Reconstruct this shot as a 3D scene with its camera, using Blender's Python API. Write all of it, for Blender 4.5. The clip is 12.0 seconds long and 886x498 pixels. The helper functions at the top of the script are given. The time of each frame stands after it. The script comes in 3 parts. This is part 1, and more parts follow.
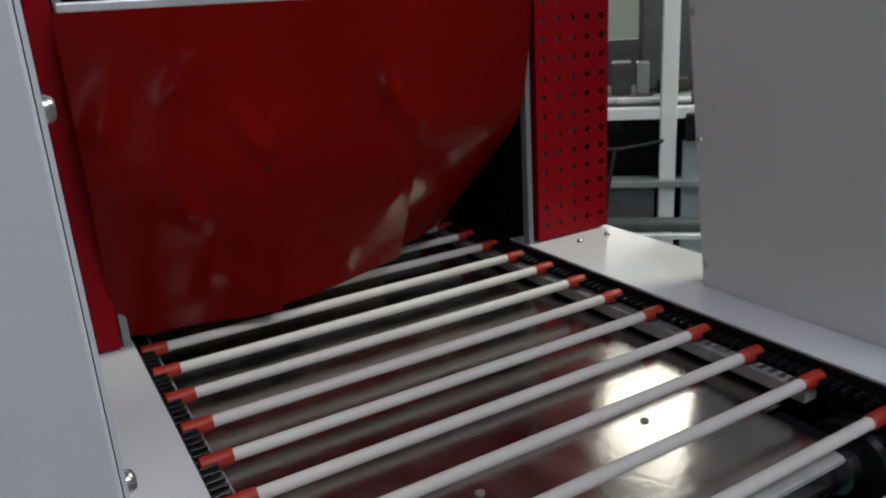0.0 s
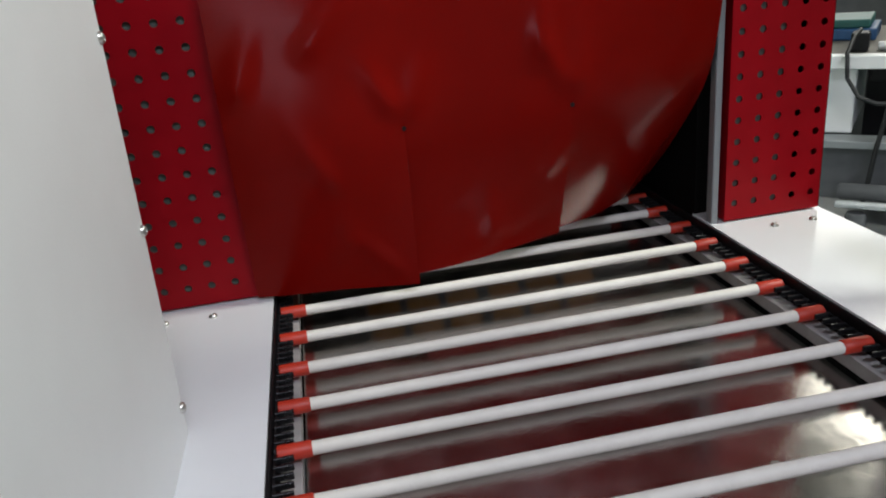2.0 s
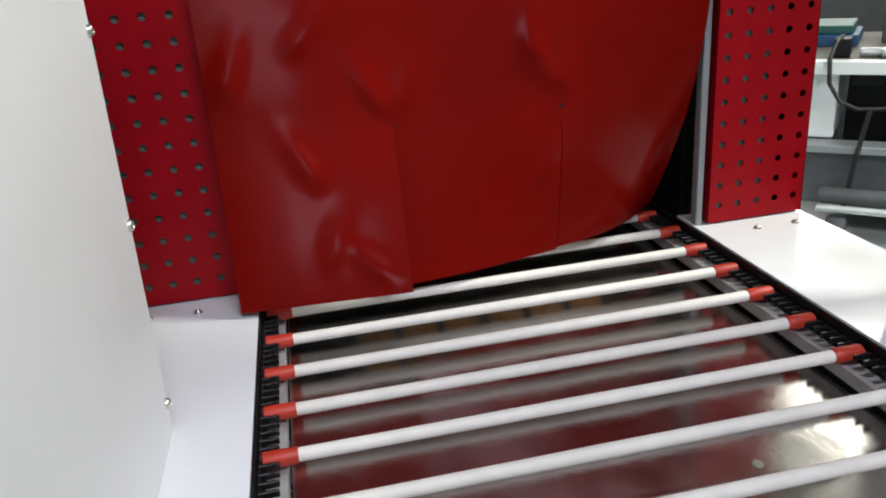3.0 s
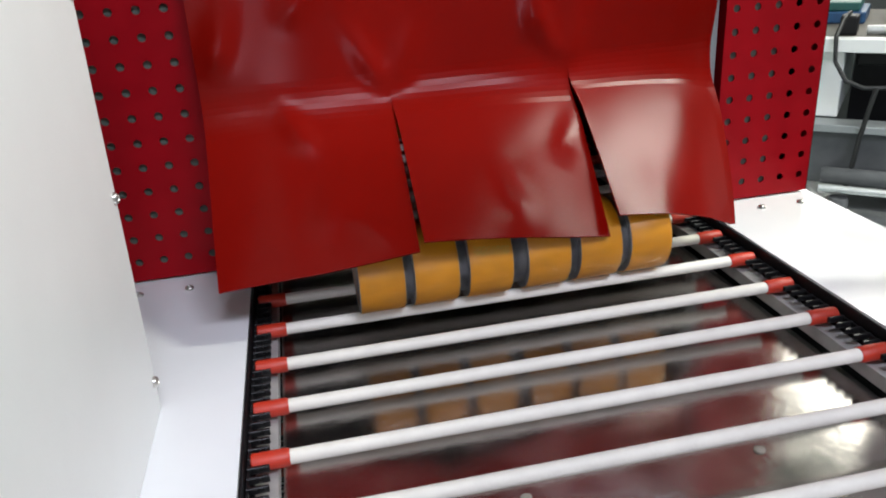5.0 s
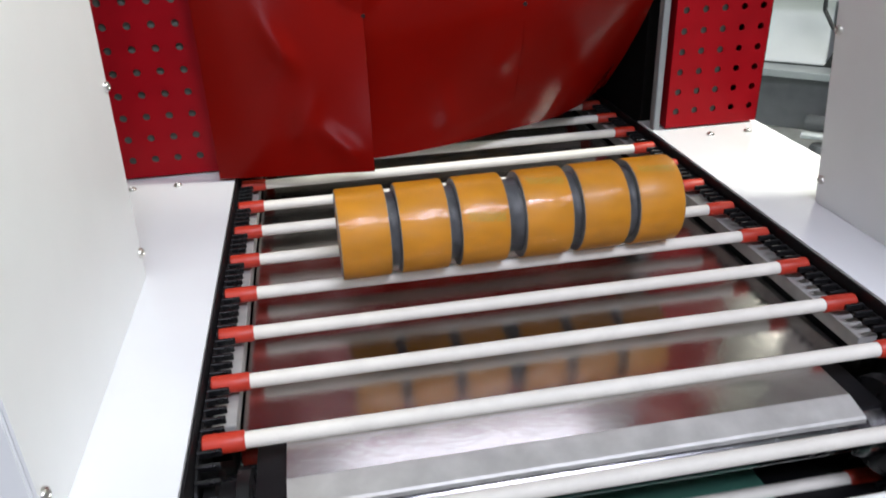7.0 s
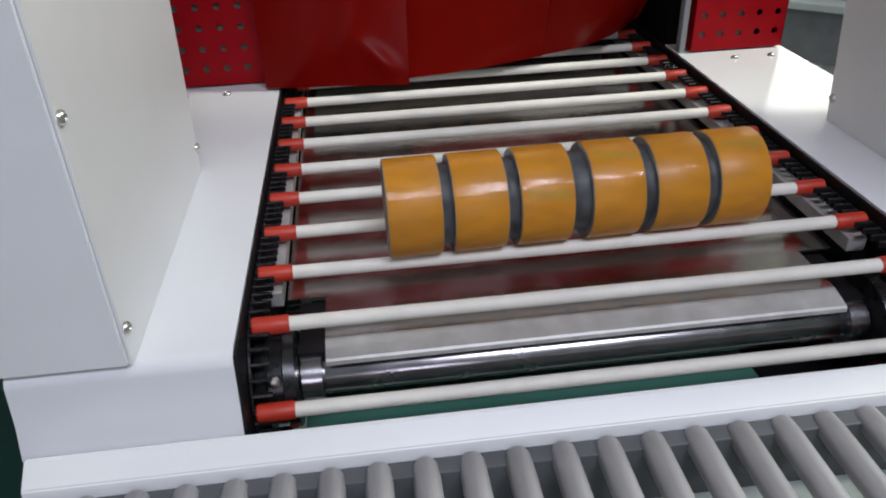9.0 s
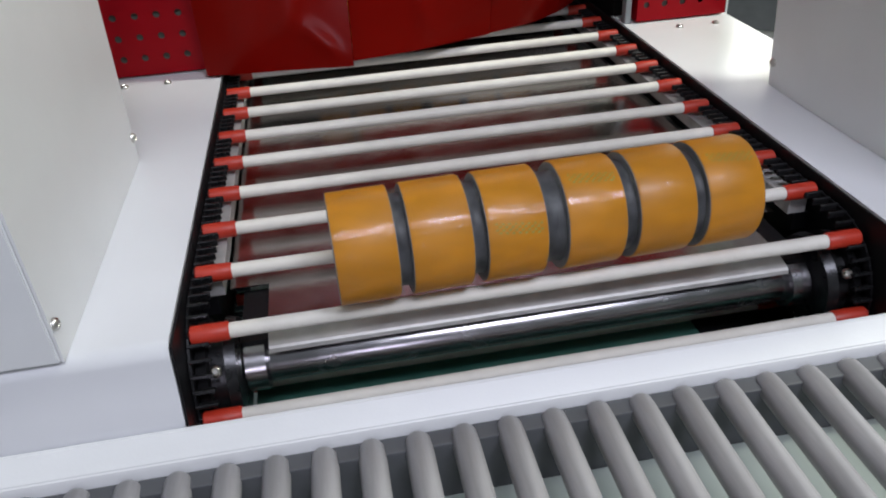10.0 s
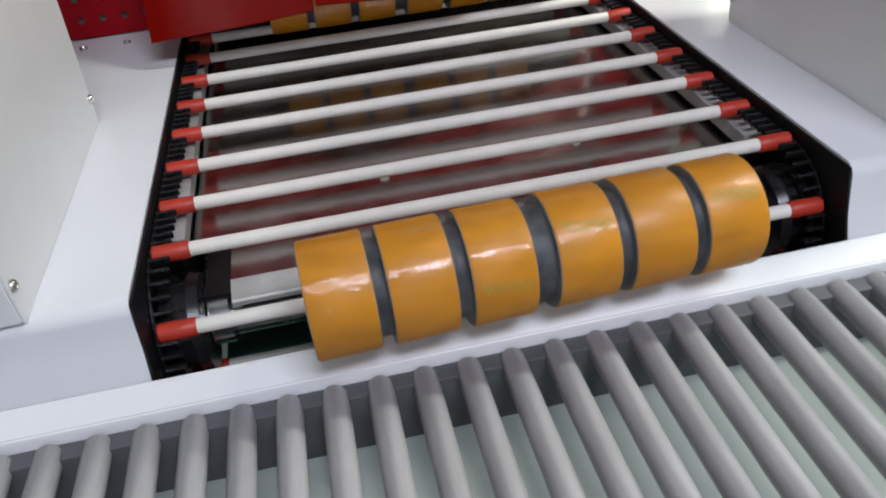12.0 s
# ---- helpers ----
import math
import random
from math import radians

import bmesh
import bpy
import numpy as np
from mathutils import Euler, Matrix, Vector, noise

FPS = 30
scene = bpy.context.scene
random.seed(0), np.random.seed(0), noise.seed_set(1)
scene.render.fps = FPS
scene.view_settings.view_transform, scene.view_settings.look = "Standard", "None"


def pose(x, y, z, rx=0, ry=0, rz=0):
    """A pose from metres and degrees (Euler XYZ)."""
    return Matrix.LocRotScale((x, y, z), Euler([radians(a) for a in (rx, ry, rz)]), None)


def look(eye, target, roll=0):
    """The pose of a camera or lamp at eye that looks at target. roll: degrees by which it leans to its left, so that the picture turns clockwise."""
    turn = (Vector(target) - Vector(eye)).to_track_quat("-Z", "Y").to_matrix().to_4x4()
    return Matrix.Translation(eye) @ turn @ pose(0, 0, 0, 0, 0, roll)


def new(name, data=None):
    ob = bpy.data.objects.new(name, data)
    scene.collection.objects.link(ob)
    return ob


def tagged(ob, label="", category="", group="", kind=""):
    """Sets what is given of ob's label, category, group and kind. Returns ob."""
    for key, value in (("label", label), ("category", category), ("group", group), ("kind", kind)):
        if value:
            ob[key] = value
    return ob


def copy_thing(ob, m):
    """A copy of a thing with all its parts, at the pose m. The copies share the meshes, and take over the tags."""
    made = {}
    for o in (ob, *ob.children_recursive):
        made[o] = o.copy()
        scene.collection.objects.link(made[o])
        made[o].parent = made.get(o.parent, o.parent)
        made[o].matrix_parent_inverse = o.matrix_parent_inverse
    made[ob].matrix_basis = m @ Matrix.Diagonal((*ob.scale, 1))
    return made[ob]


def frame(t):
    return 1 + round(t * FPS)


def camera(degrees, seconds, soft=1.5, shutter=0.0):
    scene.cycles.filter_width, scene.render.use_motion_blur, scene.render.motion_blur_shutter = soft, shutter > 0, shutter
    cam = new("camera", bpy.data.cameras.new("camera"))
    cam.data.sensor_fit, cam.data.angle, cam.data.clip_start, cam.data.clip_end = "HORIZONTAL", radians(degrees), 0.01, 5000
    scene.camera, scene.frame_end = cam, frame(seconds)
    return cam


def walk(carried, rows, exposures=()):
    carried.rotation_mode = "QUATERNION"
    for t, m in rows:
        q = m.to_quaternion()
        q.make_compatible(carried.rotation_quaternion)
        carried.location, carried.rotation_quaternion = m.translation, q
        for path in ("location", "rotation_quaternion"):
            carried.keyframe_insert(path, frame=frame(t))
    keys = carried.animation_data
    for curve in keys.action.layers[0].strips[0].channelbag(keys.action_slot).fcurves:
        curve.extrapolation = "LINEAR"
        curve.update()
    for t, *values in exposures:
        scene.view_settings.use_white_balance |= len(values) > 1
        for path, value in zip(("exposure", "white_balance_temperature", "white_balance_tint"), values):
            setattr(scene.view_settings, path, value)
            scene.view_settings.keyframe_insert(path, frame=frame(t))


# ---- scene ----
cam = camera(60.53, 12.0, soft=1.9, shutter=0.4)
PATH = [
    (0, (-0.3955, -0.3093, 1.2867), (0.6677, 1.5705, 0.5840), -3.67),
    (0.5, (-0.3497, -0.2846, 1.2776), (0.4355, 1.6748, 0.4393), -3.92),
    (1, (-0.2607, -0.2887, 1.2874), (0.0293, 1.7766, 0.3881), -3.30),
    (1.5, (-0.2222, -0.2858, 1.2810), (0.0219, 1.7839, 0.3783), -4.32),
    (2, (-0.2204, -0.2875, 1.2944), (0.0971, 1.8053, 0.4712), -5.77),
    (2.5, (-0.2186, -0.2945, 1.2938), (0.1380, 1.7932, 0.4736), -4.90),
    (3, (-0.2247, -0.2891, 1.2952), (0.1400, 1.7931, 0.4648), -4.63),
    (5, (-0.2197, -0.2690, 1.2876), (0.1401, 1.7868, 0.3917), -4.05),
    (5.5, (-0.2186, -0.2739, 1.2893), (0.1599, 1.7787, 0.3940), -4.03),
    (6, (-0.2113, -0.2832, 1.2866), (0.1543, 1.7638, 0.3730), -3.93),
    (6.5, (-0.1918, -0.3089, 1.2757), (0.0935, 1.7039, 0.2628), -3.34),
    (7, (-0.1849, -0.3842, 1.2741), (0.1349, 1.6131, 0.2410), -2.28),
    (9, (-0.1890, -0.4730, 1.2690), (-0.0140, 1.2260, 0.2290), -2.20),
    (9.5, (-0.1750, -0.4670, 1.2690), (0.0040, 1.2250, 0.2180), -4.20),
    (10, (-0.1601, -0.4735, 1.2609), (0.1112, 1.4187, 0.0343), -3.61),
    (10.5, (-0.1402, -0.4884, 1.2628), (0.1272, 1.3734, -0.0101), -3.83),
    (11, (-0.1249, -0.4988, 1.2577), (0.1250, 1.3308, -0.0647), -3.97),
    (11.5, (-0.1233, -0.4984, 1.2668), (0.1546, 1.3465, -0.0282), -2.88),
    (12, (-0.1318, -0.4892, 1.2588), (0.1395, 1.3229, -0.0832), -5.75),
]
walk(cam, [(t, look(eye, target, roll)) for t, eye, target, roll in PATH],
     exposures=[(0, -1.20), (0.5, -1.12), (1, -0.72), (2, -0.55), (2.5, -0.32), (5, 0.05), (7, 0.12), (9, -0.45), (10, -0.42), (12, -0.37)])

Z = 0.9          # height of the white outlet table over the floor
SPEED = 0.0922   # chain speed, metres a second
TRAVEL = [(0, 0.002), (1, 0.0985), (2, 0.193), (3, 0.2845), (5, 0.4665), (6, 0.5555), (7, 0.6455), (9, 0.8250), (12, 1.1058)]   # chain way by time
PITCH = 0.0762   # rod pitch
ROD_Z = Z - 0.016
TURN_Y, TURN_R = 0.086, 0.072   # axis and radius of the chain's turn


# ---- world and light ----
world = bpy.data.worlds.new("hall_air")
scene.world = world
world.use_nodes = True
world.node_tree.nodes["Background"].inputs[0].default_value = (0.80, 0.87, 1.0, 1)
world.node_tree.nodes["Background"].inputs[1].default_value = 0.02


def area(name, eye, target, sx, sy, watts, color):
    data = bpy.data.lights.new(name, "AREA")
    data.shape, data.size, data.size_y, data.energy, data.color = "RECTANGLE", sx, sy, watts, color
    ob = new(name, data)
    ob.matrix_world = look(eye, target)
    return ob


WARM = (0.97, 1.0, 0.90)
area("tube_light", (2.5, 0.2, 3.35), (2.5, 0.2, 0), 2.4, 0.20, 168, WARM)
area("window_light", (4.2, 4.98, 2.55), (4.2, 0, 2.3), 2.3, 1.15, 45, (1.0, 0.98, 0.92))
area("panel_light", (3.3, 3.2, 3.35), (3.3, 3.2, 0), 1.1, 1.2, 44, (1.0, 0.99, 0.88))
area("panel_light", (0.5, -1.75, 3.35), (0.5, -1.75, 0), 1.5, 0.66, 102, (0.83, 0.85, 1.0))
area("window_light", (-0.9, -4.85, 2.0), (0, 0, 1.0), 0.6, 1.0, 26, (0.84, 0.80, 1.0))


# ---- materials ----
def material(name, color, rough=0.5, metal=0.0, vary=0.12, scale=30.0, bump=0.0, bump_scale=200.0, stains=0.0, coat=0.0, per_object=0.0, spec=0.5, stretch=None):
    m = bpy.data.materials.new(name)
    m.use_nodes = True
    nt = m.node_tree
    n, ln = nt.nodes, nt.links
    b = n["Principled BSDF"]
    b.inputs["Roughness"].default_value, b.inputs["Metallic"].default_value = rough, metal
    b.inputs["Coat Weight"].default_value, b.inputs["Coat Roughness"].default_value = coat, 0.08
    b.inputs["Specular IOR Level"].default_value = spec
    co = n.new("ShaderNodeTexCoord")
    no = n.new("ShaderNodeTexNoise")
    no.inputs["Scale"].default_value, no.inputs["Detail"].default_value = scale, 5
    if stretch:
        mp = n.new("ShaderNodeMapping")
        mp.inputs["Scale"].default_value = stretch
        ln.new(co.outputs["Object"], mp.inputs["Vector"])
        ln.new(mp.outputs["Vector"], no.inputs["Vector"])
    else:
        ln.new(co.outputs["Object"], no.inputs["Vector"])
    ramp = n.new("ShaderNodeMapRange")
    ramp.inputs[1].default_value, ramp.inputs[2].default_value = 0.3, 0.7
    ramp.inputs[3].default_value, ramp.inputs[4].default_value = 1 - vary, 1 + vary
    ln.new(no.outputs["Fac"], ramp.inputs[0])
    mul = n.new("ShaderNodeMix")
    mul.data_type, mul.blend_type = "RGBA", "MULTIPLY"
    mul.inputs[0].default_value = 1
    mul.inputs[6].default_value = (*color, 1)
    ln.new(ramp.outputs[0], mul.inputs[7])
    out = mul.outputs[2]
    if stains:
        big = n.new("ShaderNodeTexNoise")
        big.inputs["Scale"].default_value, big.inputs["Detail"].default_value = scale * 0.2, 6
        ln.new(co.outputs["Object"], big.inputs["Vector"])
        r2 = n.new("ShaderNodeMapRange")
        r2.inputs[1].default_value, r2.inputs[2].default_value = 0.5, 0.72
        r2.inputs[3].default_value, r2.inputs[4].default_value = 0, stains
        ln.new(big.outputs["Fac"], r2.inputs[0])
        m2 = n.new("ShaderNodeMix")
        m2.data_type = "RGBA"
        ln.new(r2.outputs[0], m2.inputs[0])
        ln.new(out, m2.inputs[6])
        m2.inputs[7].default_value = (color[0] * 0.55, color[1] * 0.5, color[2] * 0.45, 1)
        out = m2.outputs[2]
    if per_object:
        oi = n.new("ShaderNodeObjectInfo")
        r3 = n.new("ShaderNodeMapRange")
        r3.inputs[3].default_value, r3.inputs[4].default_value = 1 - per_object, 1 + per_object
        ln.new(oi.outputs["Random"], r3.inputs[0])
        m3 = n.new("ShaderNodeMix")
        m3.data_type, m3.blend_type = "RGBA", "MULTIPLY"
        m3.inputs[0].default_value = 1
        ln.new(out, m3.inputs[6])
        ln.new(r3.outputs[0], m3.inputs[7])
        out = m3.outputs[2]
    ln.new(out, b.inputs["Base Color"])
    rr = n.new("ShaderNodeMapRange")
    rr.inputs[3].default_value, rr.inputs[4].default_value = max(0.02, rough - 0.08), min(1, rough + 0.1)
    ln.new(no.outputs["Fac"], rr.inputs[0])
    ln.new(rr.outputs[0], b.inputs["Roughness"])
    if bump:
        bn = n.new("ShaderNodeTexNoise")
        bn.inputs["Scale"].default_value, bn.inputs["Detail"].default_value = bump_scale, 4
        ln.new(co.outputs["Object"], bn.inputs["Vector"])
        bp = n.new("ShaderNodeBump")
        bp.inputs["Strength"].default_value, bp.inputs["Distance"].default_value = bump, 0.002
        ln.new(bn.outputs["Fac"], bp.inputs["Height"])
        ln.new(bp.outputs["Normal"], b.inputs["Normal"])
    return m


WHITE = material("white_powder_coat", (0.81, 0.82, 0.82), 0.32, vary=0.02, scale=14, bump=0.05, bump_scale=420)
TABLE = material("white_glossy_table", (0.76, 0.77, 0.79), 0.12, vary=0.02, scale=9, bump=0.015, bump_scale=60, spec=0.35)
HEAD = material("white_enamelled_panel", (0.80, 0.79, 0.83), 0.10, vary=0.02, scale=9, coat=1.0, spec=0.9)
RED = material("red_powder_coat", (0.32, 0.0024, 0.008), 0.36, spec=0.14, vary=0.08, scale=25, bump=0.05, bump_scale=350)
BACKING = material("grey_green_insulation", (0.11, 0.13, 0.11), 0.8, vary=0.3, scale=60)
CURTAIN = material("red_silicone_sheet", (0.165, 0.0026, 0.0012), 0.22, vary=0.10, scale=6, bump=0.05, bump_scale=7, spec=0.09)
BLACK = material("black_painted_steel", (0.006, 0.006, 0.007), 0.45, spec=0.25, vary=0.3, scale=40, bump=0.1)
# near-black colour carries the shade inside the tunnel
UNLIT = material("unlit_black", (0.005, 0.0045, 0.004), 0.9, vary=0.4, scale=8, spec=0.1)
CHAIN = material("oiled_chain_steel", (0.030, 0.030, 0.032), 0.28, 0.7, vary=0.35, scale=80)
STEEL = material("brushed_stainless", (0.43, 0.41, 0.395), 0.155, 0.98, vary=0.16, scale=24, bump=0.07, bump_scale=110, stains=0.40)
CHROME = material("polished_shaft_steel", (0.36, 0.35, 0.37), 0.24, 1.0, vary=0.1, scale=40)
LIP = material("worn_matt_steel", (0.55, 0.54, 0.52), 0.50, 0.4, vary=0.14, scale=40, bump=0.1, stains=0.3)
ZINC = material("zinc_plated_screw", (0.62, 0.60, 0.56), 0.28, 1.0, vary=0.1, scale=90)
RAIL = material("grey_wear_strip", (0.42, 0.41, 0.40), 0.45, 0.2, vary=0.2, scale=30, stains=0.5)
SLEEVE = material("white_silicone_sleeve", (0.77, 0.74, 0.67), 0.55, vary=0.05, scale=45, bump=0.25, bump_scale=260, stains=0.12, per_object=0.03)
CAP = material("red_silicone_cap", (0.46, 0.030, 0.012), 0.45, vary=0.12, scale=60, bump=0.1, per_object=0.08)
TAPE = material("orange_brown_tape", (0.55, 0.218, 0.004), 0.46, vary=0.13, scale=34, coat=0.06, stretch=(0.8, 2.0, 2.0), bump=0.06, bump_scale=40, per_object=0.05)
BAND = material("grey_folded_film", (0.060, 0.062, 0.066), 0.5, vary=0.6, scale=60)
SIDE = material("grey_tape_side", (0.20, 0.205, 0.20), 0.45, vary=0.25, scale=60)
CORE = material("grey_cardboard_core", (0.30, 0.27, 0.22), 0.8, vary=0.15, scale=60)
FILM = None
PRINT = material("green_grey_print", (0.24, 0.36, 0.09), 0.4, vary=0.2, scale=200)
ROLLER = material("grey_plastic_roller", (0.29, 0.283, 0.29), 0.33, vary=0.36, scale=60, bump=0.12, bump_scale=120, stains=0.15, per_object=0.08, stretch=(1.0, 0.10, 1.0))
FRAME = material("dark_grey_frame", (0.085, 0.088, 0.095), 0.5, vary=0.15, scale=20)
GREEN = material("green_epoxy_floor", (0.024, 0.085, 0.066), 0.35, vary=0.12, scale=3, stains=0.25)
DRIP = material("green_painted_sheet", (0.075, 0.22, 0.17), 0.35, vary=0.10, scale=8, stains=0.2)
PAN = material("pale_green_sheet", (0.60, 0.67, 0.62), 0.5, vary=0.06, scale=10, stains=0.15)
PLASTER = material("painted_plaster", (0.62, 0.63, 0.62), 0.8, vary=0.05, scale=4)
CEIL = material("white_ceiling_board", (0.72, 0.72, 0.70), 0.9, vary=0.03, scale=4)
ALU = material("aluminium_profile", (0.66, 0.68, 0.69), 0.35, 0.6, vary=0.08, scale=30)
CABLE = material("black_rubber_cable", (0.012, 0.012, 0.013), 0.5)
BLUE = material("blue_plastic", (0.02, 0.07, 0.17), 0.4)
TEAL = material("teal_plastic", (0.02, 0.10, 0.09), 0.4)
TAN = material("worn_bench_board", (0.11, 0.10, 0.085), 0.6, vary=0.25, scale=12, stains=0.5)
PALE = material("pale_blue_grey_paint", (0.34, 0.40, 0.42), 0.4, vary=0.05, scale=8)
GREY = material("grey_sheet_steel", (0.30, 0.32, 0.33), 0.4, 0.3, vary=0.12, scale=12)

FILM = bpy.data.materials.new("clear_shrink_film")
FILM.use_nodes = True
_n, _l = FILM.node_tree.nodes, FILM.node_tree.links
_b = _n.new("ShaderNodeBsdfGlossy")
_b.inputs["Color"].default_value = (0.95, 0.95, 0.97, 1)
_b.inputs["Roughness"].default_value = 0.13
_tr = _n.new("ShaderNodeBsdfTransparent")
_mx = _n.new("ShaderNodeMixShader")
_no = _n.new("ShaderNodeTexNoise")
_no.inputs["Scale"].default_value = 55
_co = _n.new("ShaderNodeTexCoord")
_mr = _n.new("ShaderNodeMapRange")
_mr.inputs[1].default_value, _mr.inputs[2].default_value = 0.35, 0.75
_mr.inputs[3].default_value, _mr.inputs[4].default_value = 0.004, 0.036
_bp = _n.new("ShaderNodeBump")
_bp.inputs["Strength"].default_value, _bp.inputs["Distance"].default_value = 0.45, 0.003
_mp = _n.new("ShaderNodeMapping")
_mp.inputs["Scale"].default_value = (0.6, 1.5, 1.5)
_l.new(_co.outputs["Object"], _mp.inputs["Vector"])
_l.new(_mp.outputs["Vector"], _no.inputs["Vector"])
_l.new(_no.outputs["Fac"], _mr.inputs[0])
_l.new(_no.outputs["Fac"], _bp.inputs["Height"])
_l.new(_bp.outputs["Normal"], _b.inputs["Normal"])
_l.new(_mr.outputs[0], _mx.inputs[0])
_l.new(_tr.outputs[0], _mx.inputs[1])
_l.new(_b.outputs[0], _mx.inputs[2])
_l.new(_mx.outputs[0], _n["Material Output"].inputs[0])


# ---- builders ----
def mesh(name, bm, mat, smooth=False):
    bmesh.ops.recalc_face_normals(bm, faces=bm.faces[:])
    me = bpy.data.meshes.new(name)
    bm.to_mesh(me)
    bm.free()
    me.materials.append(mat)
    if smooth:
        for p in me.polygons:
            p.use_smooth = True
        me.set_sharp_from_angle(angle=radians(35))
    return me


def part(name, bm, mat, parent=None, label="", smooth=False, m=None):
    ob = new(name, mesh(name, bm, mat, smooth))
    if parent is not None:
        ob.parent = parent
    if m is not None:
        ob.matrix_basis = m
    return tagged(ob, label)


def add_box(bm, x0, x1, y0, y1, z0, z1, bevel=0.0, seg=2):
    r = bmesh.ops.create_cube(bm, size=1.0)
    vs = r["verts"]
    for v in vs:
        v.co = Vector(((x0 + x1) / 2 + v.co.x * (x1 - x0), (y0 + y1) / 2 + v.co.y * (y1 - y0), (z0 + z1) / 2 + v.co.z * (z1 - z0)))
    if bevel:
        es = list({e for v in vs for e in v.link_edges})
        bmesh.ops.bevel(bm, geom=es, offset=bevel, segments=seg, affect="EDGES", profile=0.5)
    return bm


def box(x0, x1, y0, y1, z0, z1, bevel=0.0, seg=2):
    return add_box(bmesh.new(), x0, x1, y0, y1, z0, z1, bevel, seg)


def lathe(bm, profile, seg=24, axis="x", at=(0, 0, 0), closed=False):
    """A turned solid: profile of (along, radius) round an axis."""
    rings = []
    for a, r in profile:
        ring = []
        for i in range(seg):
            c, s = math.cos(2 * math.pi * i / seg) * r, math.sin(2 * math.pi * i / seg) * r
            p = {"x": (a, c, s), "y": (c, a, s), "z": (c, s, a)}[axis]
            ring.append(bm.verts.new((p[0] + at[0], p[1] + at[1], p[2] + at[2])))
        rings.append(ring)
    pairs = list(zip(rings, rings[1:]))
    if closed:
        pairs.append((rings[-1], rings[0]))
    for a, b in pairs:
        for i in range(seg):
            j = (i + 1) % seg
            bm.faces.new((a[i], a[j], b[j], b[i]))
    if not closed:
        bm.faces.new(rings[0])
        bm.faces.new(rings[-1])
    return bm


def prism(bm, outline, x0, x1):
    """An outline in y, z drawn out along x."""
    a = [bm.verts.new((x0, y, z)) for y, z in outline]
    b = [bm.verts.new((x1, y, z)) for y, z in outline]
    n = len(outline)
    for i in range(n):
        j = (i + 1) % n
        bm.faces.new((a[i], a[j], b[j], b[i]))
    bm.faces.new(a)
    bm.faces.new(b)
    return bm


def empty(name, m, label, category, group=""):
    ob = new(name)
    ob.matrix_basis = m
    return tagged(ob, label, category, group)


def tube(points, radius, seg=8):
    bm = bmesh.new()
    rings = []
    pts = [Vector(p) for p in points]
    for k, p in enumerate(pts):
        d = (pts[min(k + 1, len(pts) - 1)] - pts[max(k - 1, 0)]).normalized()
        q = d.to_track_quat("Z", "Y")
        rings.append([bm.verts.new(p + q @ Vector((math.cos(2 * math.pi * i / seg) * radius, math.sin(2 * math.pi * i / seg) * radius, 0))) for i in range(seg)])
    for a, b in zip(rings, rings[1:]):
        for i in range(seg):
            j = (i + 1) % seg
            bm.faces.new((a[i], a[j], b[j], b[i]))
    bm.faces.new(rings[0])
    bm.faces.new(rings[-1])
    return bm


# ---- hall ----
HALL = "plain painted workshop wall"
tagged(part("floor", box(-6, 7, -5.2, 5.2, -0.1, 0), GREEN), "dark green painted concrete workshop floor", "floor", kind="structure")
tagged(part("ceiling", box(-6, 7, -5.2, 5.2, 3.4, 3.5), CEIL), "white workshop ceiling", "ceiling", kind="structure")
tagged(part("wall_south", box(-6, 7, -5.2, -5.0, 0, 3.4), PLASTER), HALL, "wall", kind="structure")
tagged(part("wall_west", box(-6.2, -6, -5.2, 5.2, 0, 3.4), PLASTER), HALL, "wall", kind="structure")
tagged(part("wall_east", box(7, 7.2, -5.2, 5.2, 0, 3.4), PLASTER), HALL, "wall", kind="structure")
bm = bmesh.new()
for x0, x1, z0, z1 in ((-6, 3.0, 0, 3.4), (5.4, 7, 0, 3.4), (3.0, 5.4, 0, 1.95), (3.0, 5.4, 3.15, 3.4)):
    add_box(bm, x0, x1, 5.0, 5.2, z0, z1)
tagged(part("wall_north", bm, PLASTER), "painted workshop wall with a wide window", "wall", kind="structure")
bm = bmesh.new()
for x0, x1, z0, z1 in ((3.0, 5.4, 1.95, 2.0), (3.0, 5.4, 3.10, 3.15), (3.0, 3.05, 2.0, 3.10), (5.35, 5.4, 2.0, 3.10), (4.18, 4.22, 2.0, 3.10)):
    add_box(bm, x0, x1, 5.05, 5.12, z0, z1)
tagged(part("window_1", bm, ALU), "aluminium framed wide workshop window", "window", kind="structure")


# ---- shrink tunnel: table, hood walls, perforated end, tunnel ----
tunnel = empty("shrink_tunnel", pose(0, 0, 0), "white and red heat shrink tunnel with open outlet", "packing machine")


def screw_mesh():
    bm = bmesh.new()
    lathe(bm, [(0, 0.0052), (0.0016, 0.0052), (0.0034, 0.0042), (0.0041, 0.0029), (0.0026, 0.0021)], 14, "z")
    return mesh("screw", bm, ZINC, True)


SCREW = screw_mesh()


def screw(parent, m):
    ob = new("screw", SCREW)
    ob.parent, ob.matrix_basis = parent, m
    return ob


